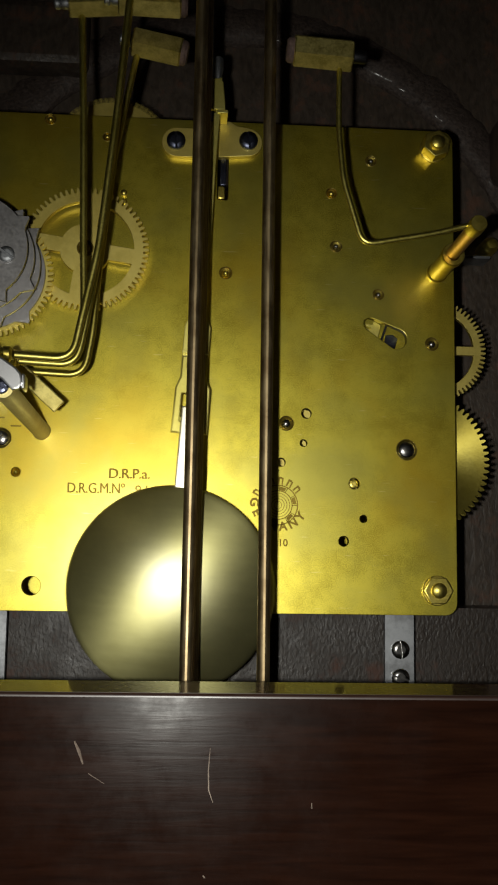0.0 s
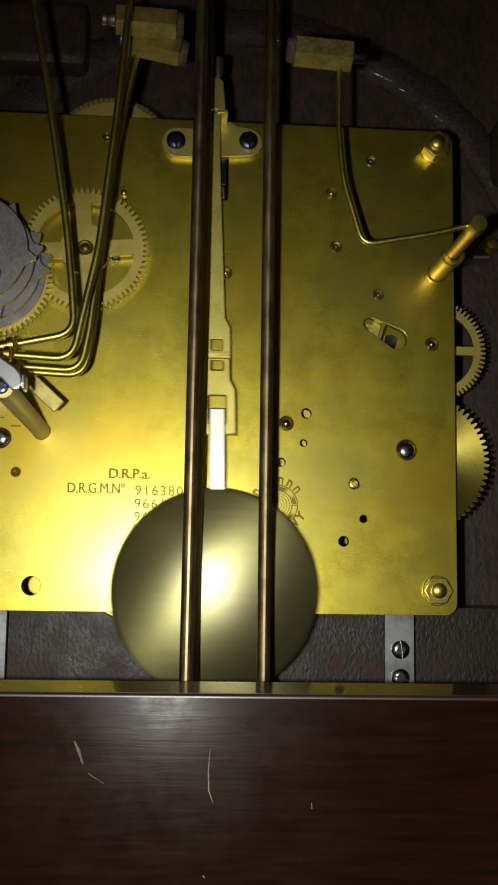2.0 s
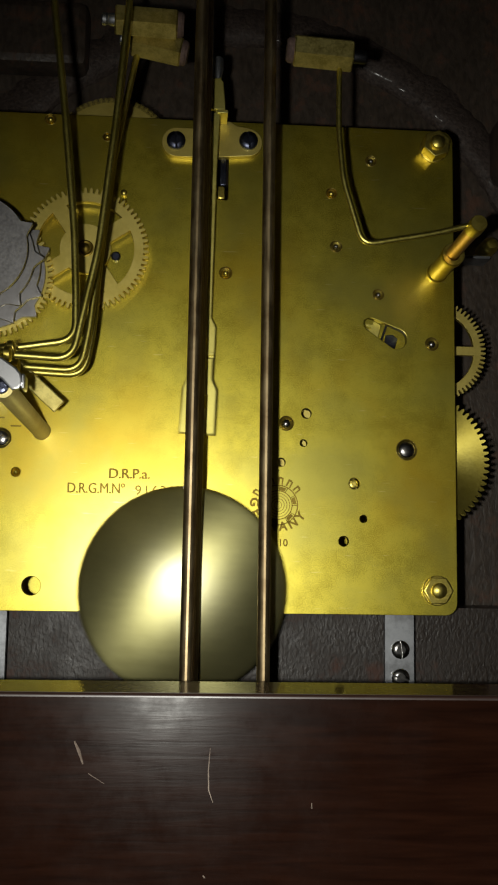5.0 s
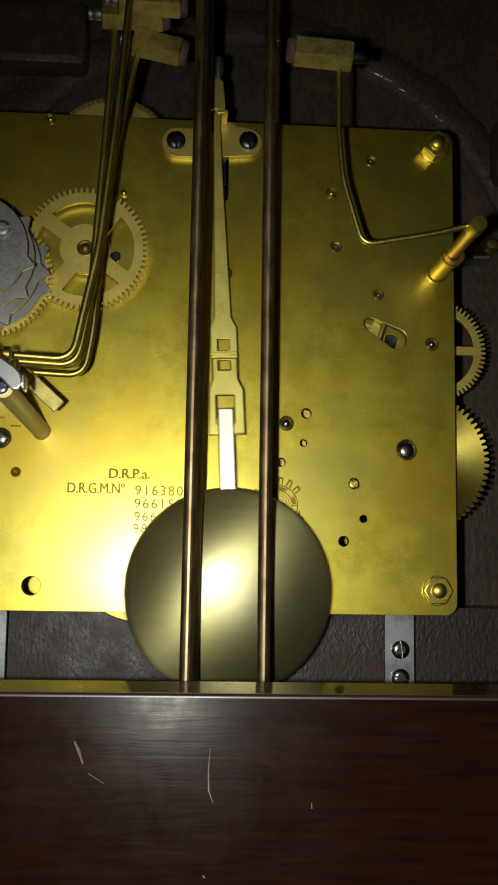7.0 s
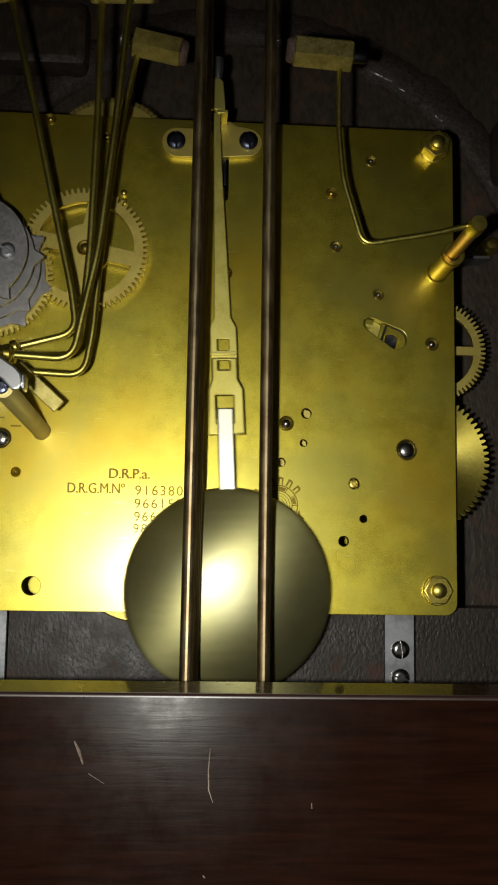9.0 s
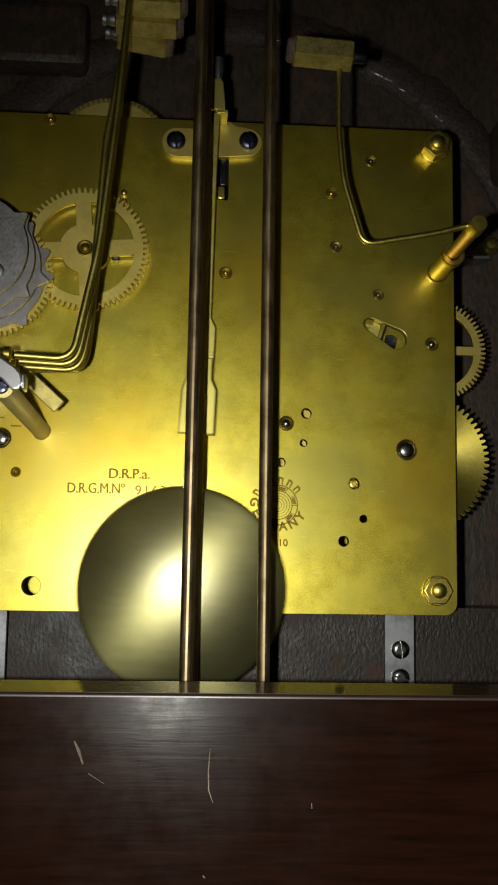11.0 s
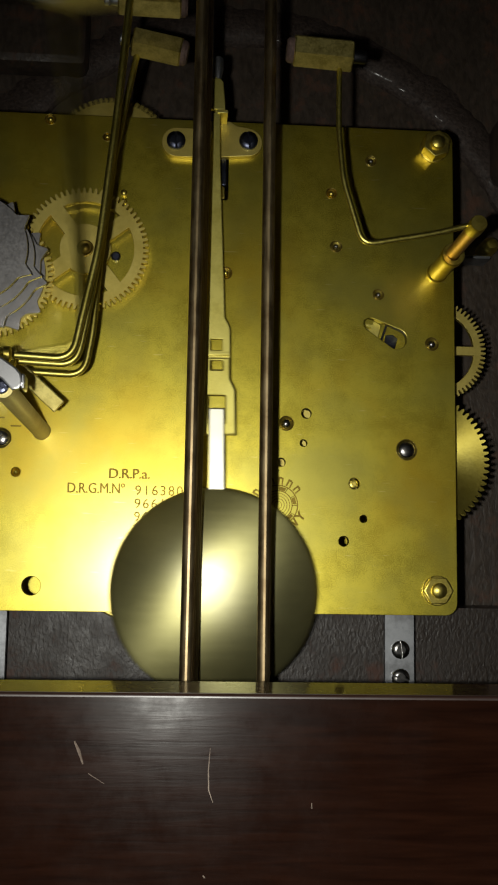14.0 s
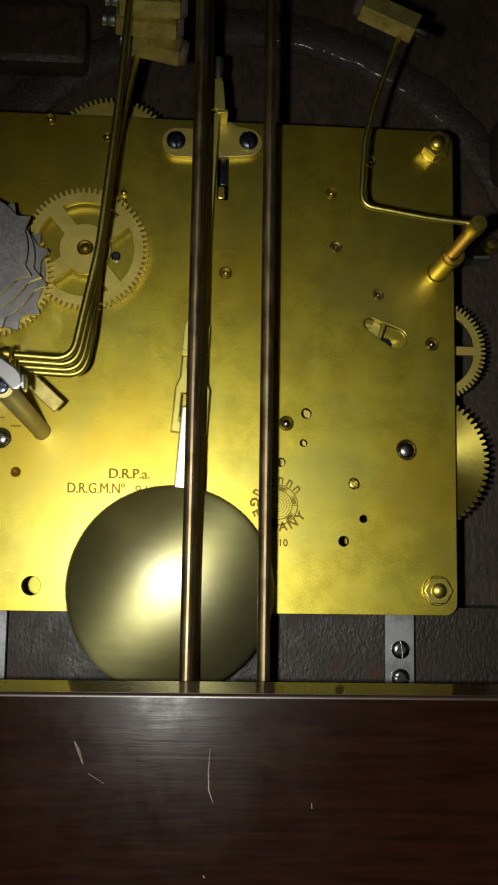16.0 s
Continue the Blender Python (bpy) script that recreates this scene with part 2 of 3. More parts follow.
def spoke_windows(count, r_in, r_out, spoke, start=0.0, n=14):
    """The openings between straight-sided spokes."""
    loops = []
    for i in range(count):
        a0, a1 = start + 2 * math.pi * i / count, start + 2 * math.pi * (i + 1) / count
        i0, i1 = a0 + math.asin(spoke / 2 / r_in), a1 - math.asin(spoke / 2 / r_in)
        o0, o1 = a0 + math.asin(spoke / 2 / r_out), a1 - math.asin(spoke / 2 / r_out)
        loop = [(r_out * math.cos(o0 + (o1 - o0) * k / n), r_out * math.sin(o0 + (o1 - o0) * k / n)) for k in range(n + 1)]
        loop += [(r_in * math.cos(i1 + (i0 - i1) * k / n), r_in * math.sin(i1 + (i0 - i1) * k / n)) for k in range(n + 1)]
        loops.append(loop)
    return loops


def hexagon(r, start=0.0):
    return circle(0, 0, r, 6, start)


def lettering(text, size, x, z, h, mat, parent, name, spacing=1.0, bold=0.05, wide=1.0, turn=None):
    """Stamped characters of the given cap height, standing on the plate's face."""
    cu = bpy.data.curves.new(name, "FONT")
    cu.body, cu.size, cu.extrude, cu.space_character, cu.resolution_u, cu.offset = text, size / 0.69 * MM, 0.03 * MM, spacing, 3, bold * MM
    if turn is not None:
        cu.align_x = "CENTER"
    tmp = bpy.data.objects.new(name, cu)
    me = bpy.data.meshes.new_from_object(tmp)
    bpy.data.objects.remove(tmp)
    me.transform(Matrix.Rotation(-radians(turn or 0), 4, "Y") @ Matrix.Rotation(radians(90), 4, "X") @ Matrix.Diagonal((wide, 1, 1, 1)))
    me.materials.append(mat)
    ob = new(name, me)
    ob.parent = parent
    ob.location = place(x, z, h) - ORIGIN.get(parent.name, parent.location)
    return ob


# ---- the room and the case ----
def room():
    for name, dims, at in (("floor", (0.9, 0.8, 0.02), (0, -0.25, -0.01)), ("ceiling", (0.9, 0.8, 0.02), (0, -0.25, 0.56)),
                           ("wall_north", (0.9, 0.02, 0.55), (0, 0.16, 0.275)), ("wall_south", (0.9, 0.02, 0.55), (0, -0.66, 0.275)),
                           ("wall_east", (0.02, 0.8, 0.55), (0.46, -0.25, 0.275)), ("wall_west", (0.02, 0.8, 0.55), (-0.46, -0.25, 0.275))):
        bm = bmesh.new()
        bmesh.ops.create_cube(bm, size=1, matrix=Matrix.Diagonal((*dims, 1)))
        me = bpy.data.meshes.new(name)
        bm.to_mesh(me)
        bm.free()
        me.materials.append(PLASTER)
        ob = tagged(new(name, me), "plain unlit room surface", "room", kind="structure")
        ob.location = at


RAIL_SKEW = 0.03       # the rail stands a little out of square


def prism(prof, x0, x1, skew=0.0):
    """A straight bar from x0 to x1 with the section prof, in (h, z)."""
    bm = bmesh.new()
    cuts = [[bm.verts.new((x, -h - skew * x, z)) for h, z in prof] for x in (x0, x1)]
    for i in range(len(prof)):
        j = (i + 1) % len(prof)
        bm.faces.new((cuts[0][i], cuts[0][j], cuts[1][j], cuts[1][i]))
    bm.faces.new(cuts[0])
    bm.faces.new(cuts[1][::-1])
    return bm


def rail_mesh():
    """The low rail, whose face leans a little."""
    return prism([(61.0, -75.0), (61.0, -23.6), (69.2, -23.6), (69.4, -23.12), (70.1, -23.12), (75.4, -75.0)], -145.0, 170.0, RAIL_SKEW)


def rail_edge_mesh():
    """The polished upper side, which slopes up to the rear."""
    return prism([(60.98, -23.58), (60.95, -21.2), (61.3, -20.95), (69.45, -22.25), (69.45, -22.9), (69.18, -23.1), (69.15, -23.58)], -145.0, 170.0, RAIL_SKEW)


def rail_nose_mesh():
    """The worn, rounded front corner of the rail, which runs on into its face."""
    nose = [(69.4 + 0.7 * math.sin(radians(a)), -22.98 + 0.7 * math.cos(radians(a))) for a in range(20, 85, 8)]
    return prism([(69.48, -23.1), (69.48, -22.4)] + nose + [(70.1, -23.1)], -145.0, 170.0, RAIL_SKEW)


def clock_case():
    case = thing("clock_case", 12, -75, 0, "dark mahogany mantel clock case, opened at the rear", "clock case")
    rail = part("rear_rail", rail_mesh(), RAIL, case, "scratched mahogany rail with a polished top edge")
    part("rail_nose", rail_nose_mesh(), NOSE, case, "worn rounded corner of the rail")
    part("rail_edge", rail_edge_mesh(), POLISH, case, "glossy lacquered upper edge of the rail")
    for path, r in (([(-16.7, -31.0, 70.91), (-15.9, -32.6, 71.08), (-15.0, -35.0, 71.32)], 0.34),
                    ([(8.3, -32.0, 71.02), (8.0, -36.0, 71.43), (8.1, -39.4, 71.77), (8.9, -41.6, 72.00)], 0.13),
                    ([(27.0, -41.6, 72.00), (27.1, -42.6, 72.10)], 0.15), ([(7.3, -54.0, 73.26), (7.6, -54.4, 73.30)], 0.3),
                    ([(-31.5, -28.6, 70.67), (-30.8, -29.0, 70.71)], 0.2), ([(-14.0, -36.6, 71.49), (-11.0, -38.4, 71.67)], 0.12)):
        part("scratch", tube([(x, z, h + RAIL_SKEW * x) for x, z, h in path], r, 6, radii=[r * 0.5] + [r] * (len(path) - 2) + [r * 0.4]), SCRATCH, rail, "pale scratch in the varnish")
    part("base_board", box(-145, 170, -75, -67, -72, 60.9, 1), DARK, case)
    part("side_panel", box(-153, -145.1, -75, 205, -72, 74, 1), DARK, case)
    part("side_panel", box(170.1, 178, -75, 205, -72, 74, 1), DARK, case)
    part("top_board", box(-153, 178, 205.1, 213, -72, 74, 1), DARK, case)
    front = part("front_board", box(-145, 170, -67, 205, -72, -60, 0), DARK, case, "unpolished dark wood behind the dial")
    seat = sheet([rounded_rect(-120, 140, -66.9, -8.4, 1.0)], -38.0, -12.6, 0.5)
    part("seat_board", seat, SEAT, case, "crusted dark wood under the movement")
    # rough turned ring round the dial opening, glued to the front board
    bm, n = bmesh.new(), 220
    rings = []
    for i in range(n):
        a = radians(-8 + 196 * i / n)
        wob = [1.0 * noise.noise(Vector((5 * math.cos(a), 5 * math.sin(a), k * 7.0))) + 0.9 * noise.noise(Vector((22 * math.cos(a), 22 * math.sin(a), k * 3.0))) for k in range(5)]
        prof = [(92 + wob[0], -60.0), (92.8 + wob[1], -57.4 + wob[2]), (97 + 2 * wob[3], -56.6 + wob[1]), (102 + 2 * wob[4], -57.6 + wob[3]), (106 + 2 * wob[2], -60.0)]
        rings.append([bm.verts.new((21.8 + r * math.cos(a), -h, 82.9 + r * math.sin(a))) for r, h in prof])
    for i in range(n - 1):
        a, b = rings[i], rings[i + 1]
        for k in range(4):
            bm.faces.new((a[k], a[k + 1], b[k + 1], b[k]))
    part("dial_ring", bm, CRUST, front, "rough dark ring round the dial opening", smooth=85)
    part("glue_block", box(-72, -30, 160, 182, -60, -48, 3), DARK, front, "dark grey cloth-covered block")
    part("glue_block", box(103, 122, 128, 150, -60, -46, 4), DARK, front)
    part("screw", lathe([(0, -50.0), (1.5, -50.2), (2.6, -51.5), (2.8, -53), (2.8, -60)], 20), BRASS, front, "small brass screw", at=(101.5, 107.0, 0))
    part("clip", box(-4.5, 4.5, -0.5, 0.5, -60, -52, 0.2), ZINC, front, "small steel clip", at=(97, 103.0, 0))


# ---- the movement ----
PIVOTS = (  # x, z, opening, dome, steel or brass
    (-34.5, 120.0, 1.5, 0.9, 0), (-19.3, 115.8, 1.2, 0.8, 0), (52.2, 112.2, 1.5, 0.8, 1), (41.4, 102.6, 1.5, 0.9, 0),
    (42.7, 87.8, 1.6, 0.8, 1), (13.1, 79.4, 1.7, 0.9, 0), (54.2, 74.9, 1.5, 0.8, 1), (68.7, 61.8, 1.8, 1.1, 1),
    (29.7, 39.4, 1.9, 1.25, 1), (61.7, 33.1, 2.75, 2.45, 1), (-43.9, 33.8, 2.6, 2.3, 1), (-39.8, 25.1, 1.2, 0.7, 0))
HOLES = ((35.0, 42.2, 1.35), (34.3, 34.3, 0.95), (28.4, 29.1, 1.15), (47.8, 23.9, 1.5), (50.2, 14.7, 1.0), (45.0, 8.8, 1.35), (-34.8, -3.7, 2.4))


def capsule(x0, z0, r0, x1, z1, r1, n=12):
    """The outline round two circles, a teardrop slot."""
    a = math.atan2(z1 - z0, x1 - x0)
    k = math.acos((r0 - r1) / math.hypot(x1 - x0, z1 - z0))
    out = [(x1 + r1 * math.cos(a - k + 2 * k * i / n), z1 + r1 * math.sin(a - k + 2 * k * i / n)) for i in range(n + 1)]
    return out + [(x0 + r0 * math.cos(a + k + (2 * math.pi - 2 * k) * i / n), z0 + r0 * math.sin(a + k + (2 * math.pi - 2 * k) * i / n)) for i in range(n + 1)]


def rounded_rect(x0, x1, z0, z1, r, n=6):
    out = []
    for cx, cz, a in ((x1 - r, z1 - r, 0), (x0 + r, z1 - r, 90), (x0 + r, z0 + r, 180), (x1 - r, z0 + r, 270)):
        out += [(cx + r * math.cos(radians(a + 90 * i / n)), cz + r * math.sin(radians(a + 90 * i / n))) for i in range(n + 1)]
    return out


def screw_head(r, top, slot=0.5, deep=0.5, turn=0.0):
    """A domed screw head with a slot across it."""
    bm = bmesh.new()
    for sgn in (1, -1):
        n = 18
        arc = [(r * math.cos(math.pi * i / n), r * math.sin(math.pi * i / n)) for i in range(n + 1)]
        pts = [(x, sgn * max(z, slot / 2)) for x, z in arc]
        rows = [[bm.verts.new((x * s, -h, sgn * (slot / 2 + (abs(z) - slot / 2) * s))) for x, z in pts] for s, h in ((1, 0), (1, top * 0.6), (0.8, top * 0.9), (0.45, top))]
        for a, b in zip(rows, rows[1:]):
            for i in range(n):
                bm.faces.new((a[i], a[i + 1], b[i + 1], b[i]))
        bm.faces.new(rows[-1])
        for a, b in zip(rows, rows[1:]):
            bm.faces.new((a[0], b[0], b[-1], a[-1]))
    lathe([(0, top - deep), (r * 0.97, top - deep), (r * 0.97, 0)], 24, bm)
    bmesh.ops.rotate(bm, verts=bm.verts, cent=(0, 0, 0), matrix=Matrix.Rotation(turn, 3, "Y"))
    return bm


def back_plate(mv):
    outline = rounded_rect(-66, 74.9, -10.0, 121.6, 3.2)
    loops = [outline] + [circle(x, z, r, 22) for x, z, r, d, s in PIVOTS] + [circle(x, z, r, 22) for x, z, r in HOLES]
    loops += [capsule(52.0, 66.8, 1.75, 59.2, 62.9, 2.75), rounded_rect(10.4, 13.4, 99.5, 113.0, 0.8, 4)]
    plate = part("back_plate", sheet(loops, -2.2, 0.0, 0.22), PLATE, mv, "tarnished yellow brass rear plate with a fine grain")
    for x, z, r, d, steel in PIVOTS:
        # sunk bowl round the pivot, its shade helped by the toned-down brass
        part("bushing", lathe([(r + 0.12, 0.02), (r + 0.02, 0.1), (r - 0.08, 0.02), (r * 0.9, -0.5), (d + 0.02, -0.9), (d + 0.02, -2.0)], 22), SINK_SHADE, plate, "pivot hole with its recess shade put into the brass colour", at=(x, z, 0))
        part("pivot", lathe([(d, -2.0), (d, -0.4), (d * 0.93, -0.05), (d * 0.72, 0.3), (d * 0.38, 0.5), (0, 0.56)], 20), PIVOT if steel else BRASS, plate, "polished pivot end", at=(x, z, 0))
    # corner nuts on the plate's pillars
    for x, z, lift, turn in ((69.6, 116.4, 3.6, 0.35), (69.5, -3.6, 1.4, 0.0)):
        part("washer", lathe([(3.9, 0.0), (3.9, 0.5), (3.7, 0.62), (2.0, 0.62)], 28), BRASS, plate, at=(x, z, 0))
        part("nut", sheet([hexagon(3.9, turn)], 0.62, 0.7 + lift, 0.3), BRASS, plate, "hexagonal brass nut", at=(x, z, 0))
        part("pillar_end", lathe([(2.0, 0.6), (2.0, lift + 1.3), (1.75, lift + 1.9), (1.0, lift + 2.3), (0, lift + 2.4)], 24), BRASS, plate, at=(x, z, 0))
    # small staples and brass specks
    part("pin", lathe([(0.9, 0), (0.9, 0.8), (0.5, 1.2), (0, 1.3)], 14), BRASS, plate, at=(-14.4, 100.2, 0))
    part("pin", lathe([(0.7, 0), (0.7, 0.7), (0.3, 1.0), (0, 1.0)], 14), BRASS, plate, at=(-14.2, 97.9, 0))
    part("plug", screw_head(1.25, 0.5, 0.3, 0.3, 0.6), BRASS, plate, "sunk slotted brass screw", at=(47.8, 23.9, -1.6))
    # stamped writing
    lettering("D.R.P.a.", 2.5, -16.4, 24.0, 0.0, STAMP, plate, "inscription", 0.95, 0.0)
    lettering("D.R.P.a.", 2.5, -16.2, 24.1, 0.02, STAMP, plate, "inscription", 0.95, -0.03)
    lettering("D.R.G.M.N\u00ba", 2.6, -26.8, 20.1, 0.0, STAMP, plate, "inscription", 0.98, 0.0, 0.82)
    lettering("D.R.G.M.N\u00ba", 2.6, -26.68, 20.1, 0.02, STAMP, plate, "inscription", 0.98, 0.0, 0.82)
    lettering("916380", 2.5, -9.4, 19.8, 0.0, STAMP, plate, "inscription", 1.18, 0.0)
    lettering("966155", 2.5, -9.5, 16.4, 0.0, STAMP, plate, "inscription", 1.18, 0.0)
    lettering("9661", 2.4, -9.5, 13.1, 0.0, STAMP, plate, "inscription", 1.18, 0.0)
    lettering("98", 2.4, -9.7, 10.0, 0.0, STAMP, plate, "inscription", 1.18, 0.0)
    # maker's stamp as a plain ring of marks
    stamp = bmesh.new()
    cx, cz = 27.7, 17.9
    for r0, r1 in ((0.9, 1.05), (1.6, 1.75), (2.3, 2.45), (3.0, 3.15), (3.6, 3.85), (5.0, 5.3)):
        lathe([(r0, -0.01), (r0, 0.03), (r1, 0.03), (r1, -0.01)], 40, stamp, cx, cz)
    for i in range(12):
        a = 2 * math.pi * i / 12
        tube([(cx + 3.6 * math.cos(a), cz + 3.6 * math.sin(a), 0), (cx + 5.0 * math.cos(a), cz + 5.0 * math.sin(a), 0)], 0.1, 6, stamp)
    for i in range(0, 12, 2):
        a0, a1 = 2 * math.pi * (i + 0.12) / 12, 2 * math.pi * (i + 0.88) / 12
        q = [stamp.verts.new((cx + r * math.cos(a), -0.02, cz + r * math.sin(a))) for r, a in ((3.95, a0), (4.9, a0), (4.9, a1), (3.95, a1))]
        stamp.faces.new(q)
    part("emblem", stamp, STAMP, plate, "round stamped mark")
    for a in (150, 128, 106, 84, 62, 40):
        b = box(-0.7, -0.25, -1.0, 1.0, -0.01, 0.03)
        box(-0.25, 0.3, 0.45, 1.0, -0.01, 0.03, bm=b)
        box(0.3, 0.7, -1.0, 0.8, -0.01, 0.03, bm=b)
        bmesh.ops.rotate(b, verts=b.verts, cent=(0, 0, 0), matrix=Matrix.Rotation(-radians(a - 90), 3, "Y"))
        part("stamped_bar", b, STAMP, plate, at=(cx + 6.4 * math.cos(radians(a)), cz + 6.4 * math.sin(radians(a)), 0))
    for k, c in enumerate("GERMANY"):
        a = radians(-176 + 23.3 * k)
        lettering(c, 2.2, cx + 7.7 * math.cos(a) + 0.5, cz + 7.7 * math.sin(a) + 1.1, 0.0, STAMP, plate, "inscription", bold=0.12, turn=math.degrees(a) + 90)
    lettering("10", 1.8, cx + 1.4, cz - 10.6, 0.0, STAMP, plate, "inscription", bold=0.06, turn=0)
    # suspension cock at the top: two ears with dark screws
    part("suspension_cock", sheet([rounded_rect(-4.6, 8.4, 110.4, 118.4, 3.9, 8)], 0.0, 2.0, 0.25), WHEEL, plate, "brass suspension bracket")
    ear = [(10.6, 110.6), (18.4, 111.3)] + [(18.4 + 3.9 * math.cos(radians(a)), 115.2 + 3.9 * math.sin(radians(a))) for a in range(-80, 81, 16)] + [(18.4, 119.2), (15.5, 119.6), (13.5, 120.8), (10.6, 120.7)]
    part("suspension_cock", sheet([ear], 0.0, 2.0, 0.25), WHEEL, plate, "brass suspension bracket")
    for x, z, a in ((-0.9, 114.6, 1.5), (18.5, 115.4, 1.4)):
        part("screw", screw_head(2.5, 1.5, 0.6, 0.7, a), BLUE, plate, "dark blued steel screw", at=(x, z, 2.0))
    part("suspension_post", box(-1.6, 1.2, -0.4, 0.5, 2.0, 9.0, 0.15), PALE, plate, at=(11.4, 120.3, 0))
    blade = [(-2.6, 0.9), (1.9, 0.9), (1.9, 3.0), (1.35, 8.6), (0.5, 9.6), (-1.6, 9.6), (-2.6, 8.0)]
    part("suspension_block", sheet([blade], 7.2, 8.4, 0.2), PALE, plate, "flat brass suspension block", at=(9.9, 120.2, 0))
    part("suspension_hook", tube([(0, 9.0, 7.4), (0.1, 12.4, 7.2), (0.1, 15.6, 6.8), (0, 16.2, 6.6)], 1.3, 16, radii=[0.7, 1.35, 1.3, 0.7]), ZINC, plate, "worn steel hook", at=(9.8, 120.2, 0))
    part("hook_stem", box(-0.7, 0.7, -1.6, 13, 0.5, 2.4, 0.2), BLUE, plate, at=(9.6, 120.2, 0))
    part("hook_bridge", box(-0.6, 0.6, 10.5, 12.6, 2.2, 6.8, 0.2), BLUE, plate, at=(9.6, 120.2, 0))
    part("regulator_lever", box(-0.9, 0.9, -3, 5, -1.8, 0.4, 0.3), BLUE, plate, at=(12.0, 106.5, 0))
    part("regulator_foot", box(-1.0, 0.9, -2, 1.5, -1.6, 0.3, 0.3), BRASS, plate, at=(11.6, 101.8, 0))
    return plate


def spoked_gear(name, mv, x, z, h0, h1, teeth, r_tip, spokes, hub, rim, spoke, start=0.0, label="", mat=None):
    loops = [gear_outline(teeth, r_tip, r_tip - 1.45)]
    if spokes:
        loops += spoke_windows(spokes, hub, rim, spoke, start)
    return part(name, sheet(loops, h0, h1, 0.1), mat or WHEEL, mv, label, at=(x, z, 0))


def cam_outline(r, points, lift, n=240):
    """A disc with pointed cams, each steep on its far side."""
    out = []
    for i in range(n):
        a = 360.0 * i / n
        extra = 0.0
        for p in points:
            d = (a - p) % 360
            if d < 11:
                extra = max(extra, lift * (d / 11) ** 1.5)
            elif d < 19:
                extra = max(extra, lift * ((19 - d) / 8) ** 1.5)
        out.append(((r + extra) * math.cos(radians(a)), (r + extra) * math.sin(radians(a))))
    return out


def chime_barrel(mv):
    cx, cz = -48.0, 75.2
    drum = part("chime_barrel", sheet([gear_outline(68, 16.5, 15.1)], 4.2, 5.4, 0.1), WHEEL, mv, "brass wheel with a stack of grey steel cam discs", at=(cx, cz, 0))
    decks = ((6.4, 14.6, (45, 110, 150, 200, 224, 300)), (13.2, 14.2, (25, 59, 120, 190, 245, 276)),
             (20.2, 13.6, (38, 86, 165, 244, 320)), (27.4, 12.9, (20, 110, 237, 292)))
    for h, r, pts in decks:
        part("cam_disc", sheet([cam_outline(r, pts, 2.5)], h, h + 1.1, 0.16), GREY, drum, "grey stamped steel cam disc", at=(cx, cz, 0))
    part("spacer", lathe([(10.0, 5.4), (10.0, 27.5)], 40), BLUE, drum, at=(cx, cz, 0))
    for a in (-11.2, 168.8):
        part("screw", screw_head(1.9, 0.9, 0.7, 0.7, 0.6), ZINC, drum, "dark slotted steel screw", at=(cx + 8.35 * math.cos(radians(a)), cz + 8.35 * math.sin(radians(a)), 28.8))
    return drum


HAMMER_AXIS = (-49.6, 46.9)


def chime_hammer(h, head_from, head_to, radius, stem, lean, label):
    """A bent brass wire on the hammer arbor, with a drilled brass head, leather tip and set screw."""
    ax, az = HAMMER_AXIS
    path = rounded([(-34.5, 46.5, h), (-22.2 + (44 - h) * 0.05, 45.9, h), (-20.2 + (44 - h) * 0.04, 56.5, h), (-17.3 + lean, 71.0, h), (-14.2 + lean, 102.0, h), (stem[0], stem[1], h)], 4.2, 8)
    arm = thing("chime_hammer", ax, az, h, label, "clock hammer", "chime hammers on one arbor")
    part("wire", tube([(x - ax, z - az, 0) for x, z, _ in path], 0.82, 14), WIRE, arm, at=(ax, az, h))
    part("ferrule", tube([(2.2, 0.0, 0), (10.8, -0.2, 0), (11.0, -0.2, 0), (12.6, -0.25, 0), (12.8, -0.25, 0), (14.0, -0.3, 0), (14.3, -0.3, 0)], 1.5, 16, radii=[1.5, 1.4, 1.25, 1.25, 1.75, 1.75, 1.2]), BRASS, arm, "turned brass ferrule", at=(ax, az, h))
    a, b = Vector((head_from[0] - ax, head_from[1] - az, 0)), Vector((head_to[0] - ax, head_to[1] - az, 0))
    d = (b - a).normalized()
    along = lambda s: tuple(a + d * s)
    n = (b - a).length
    part("hammer_head", tube([along(0), along(0.35), along(n - 0.35), along(n)], radius, 6, radii=[radius * 0.98, radius * 1.07, radius * 1.07, radius * 0.98], first=28), HEAD, arm, "six-sided brass hammer head", at=(ax, az, h), smooth=20)
    part("leather_tip", tube([along(n - 0.2), along(n + 0.9), along(n + 1.5)], radius, 20, radii=[radius * 0.86, radius * 0.84, radius * 0.7]), LEATHER, arm, "worn leather striking tip", at=(ax, az, h))
    part("set_screw", tube([along(-3.4), along(-3.0), along(-2.2), along(-1.8), along(-1.2), along(0.1)], 1.1, 16, radii=[0.9, 1.5, 1.5, 1.2, 1.5, 1.5]), ZINC, arm, "threaded steel screw", at=(ax, az, h))
    return arm


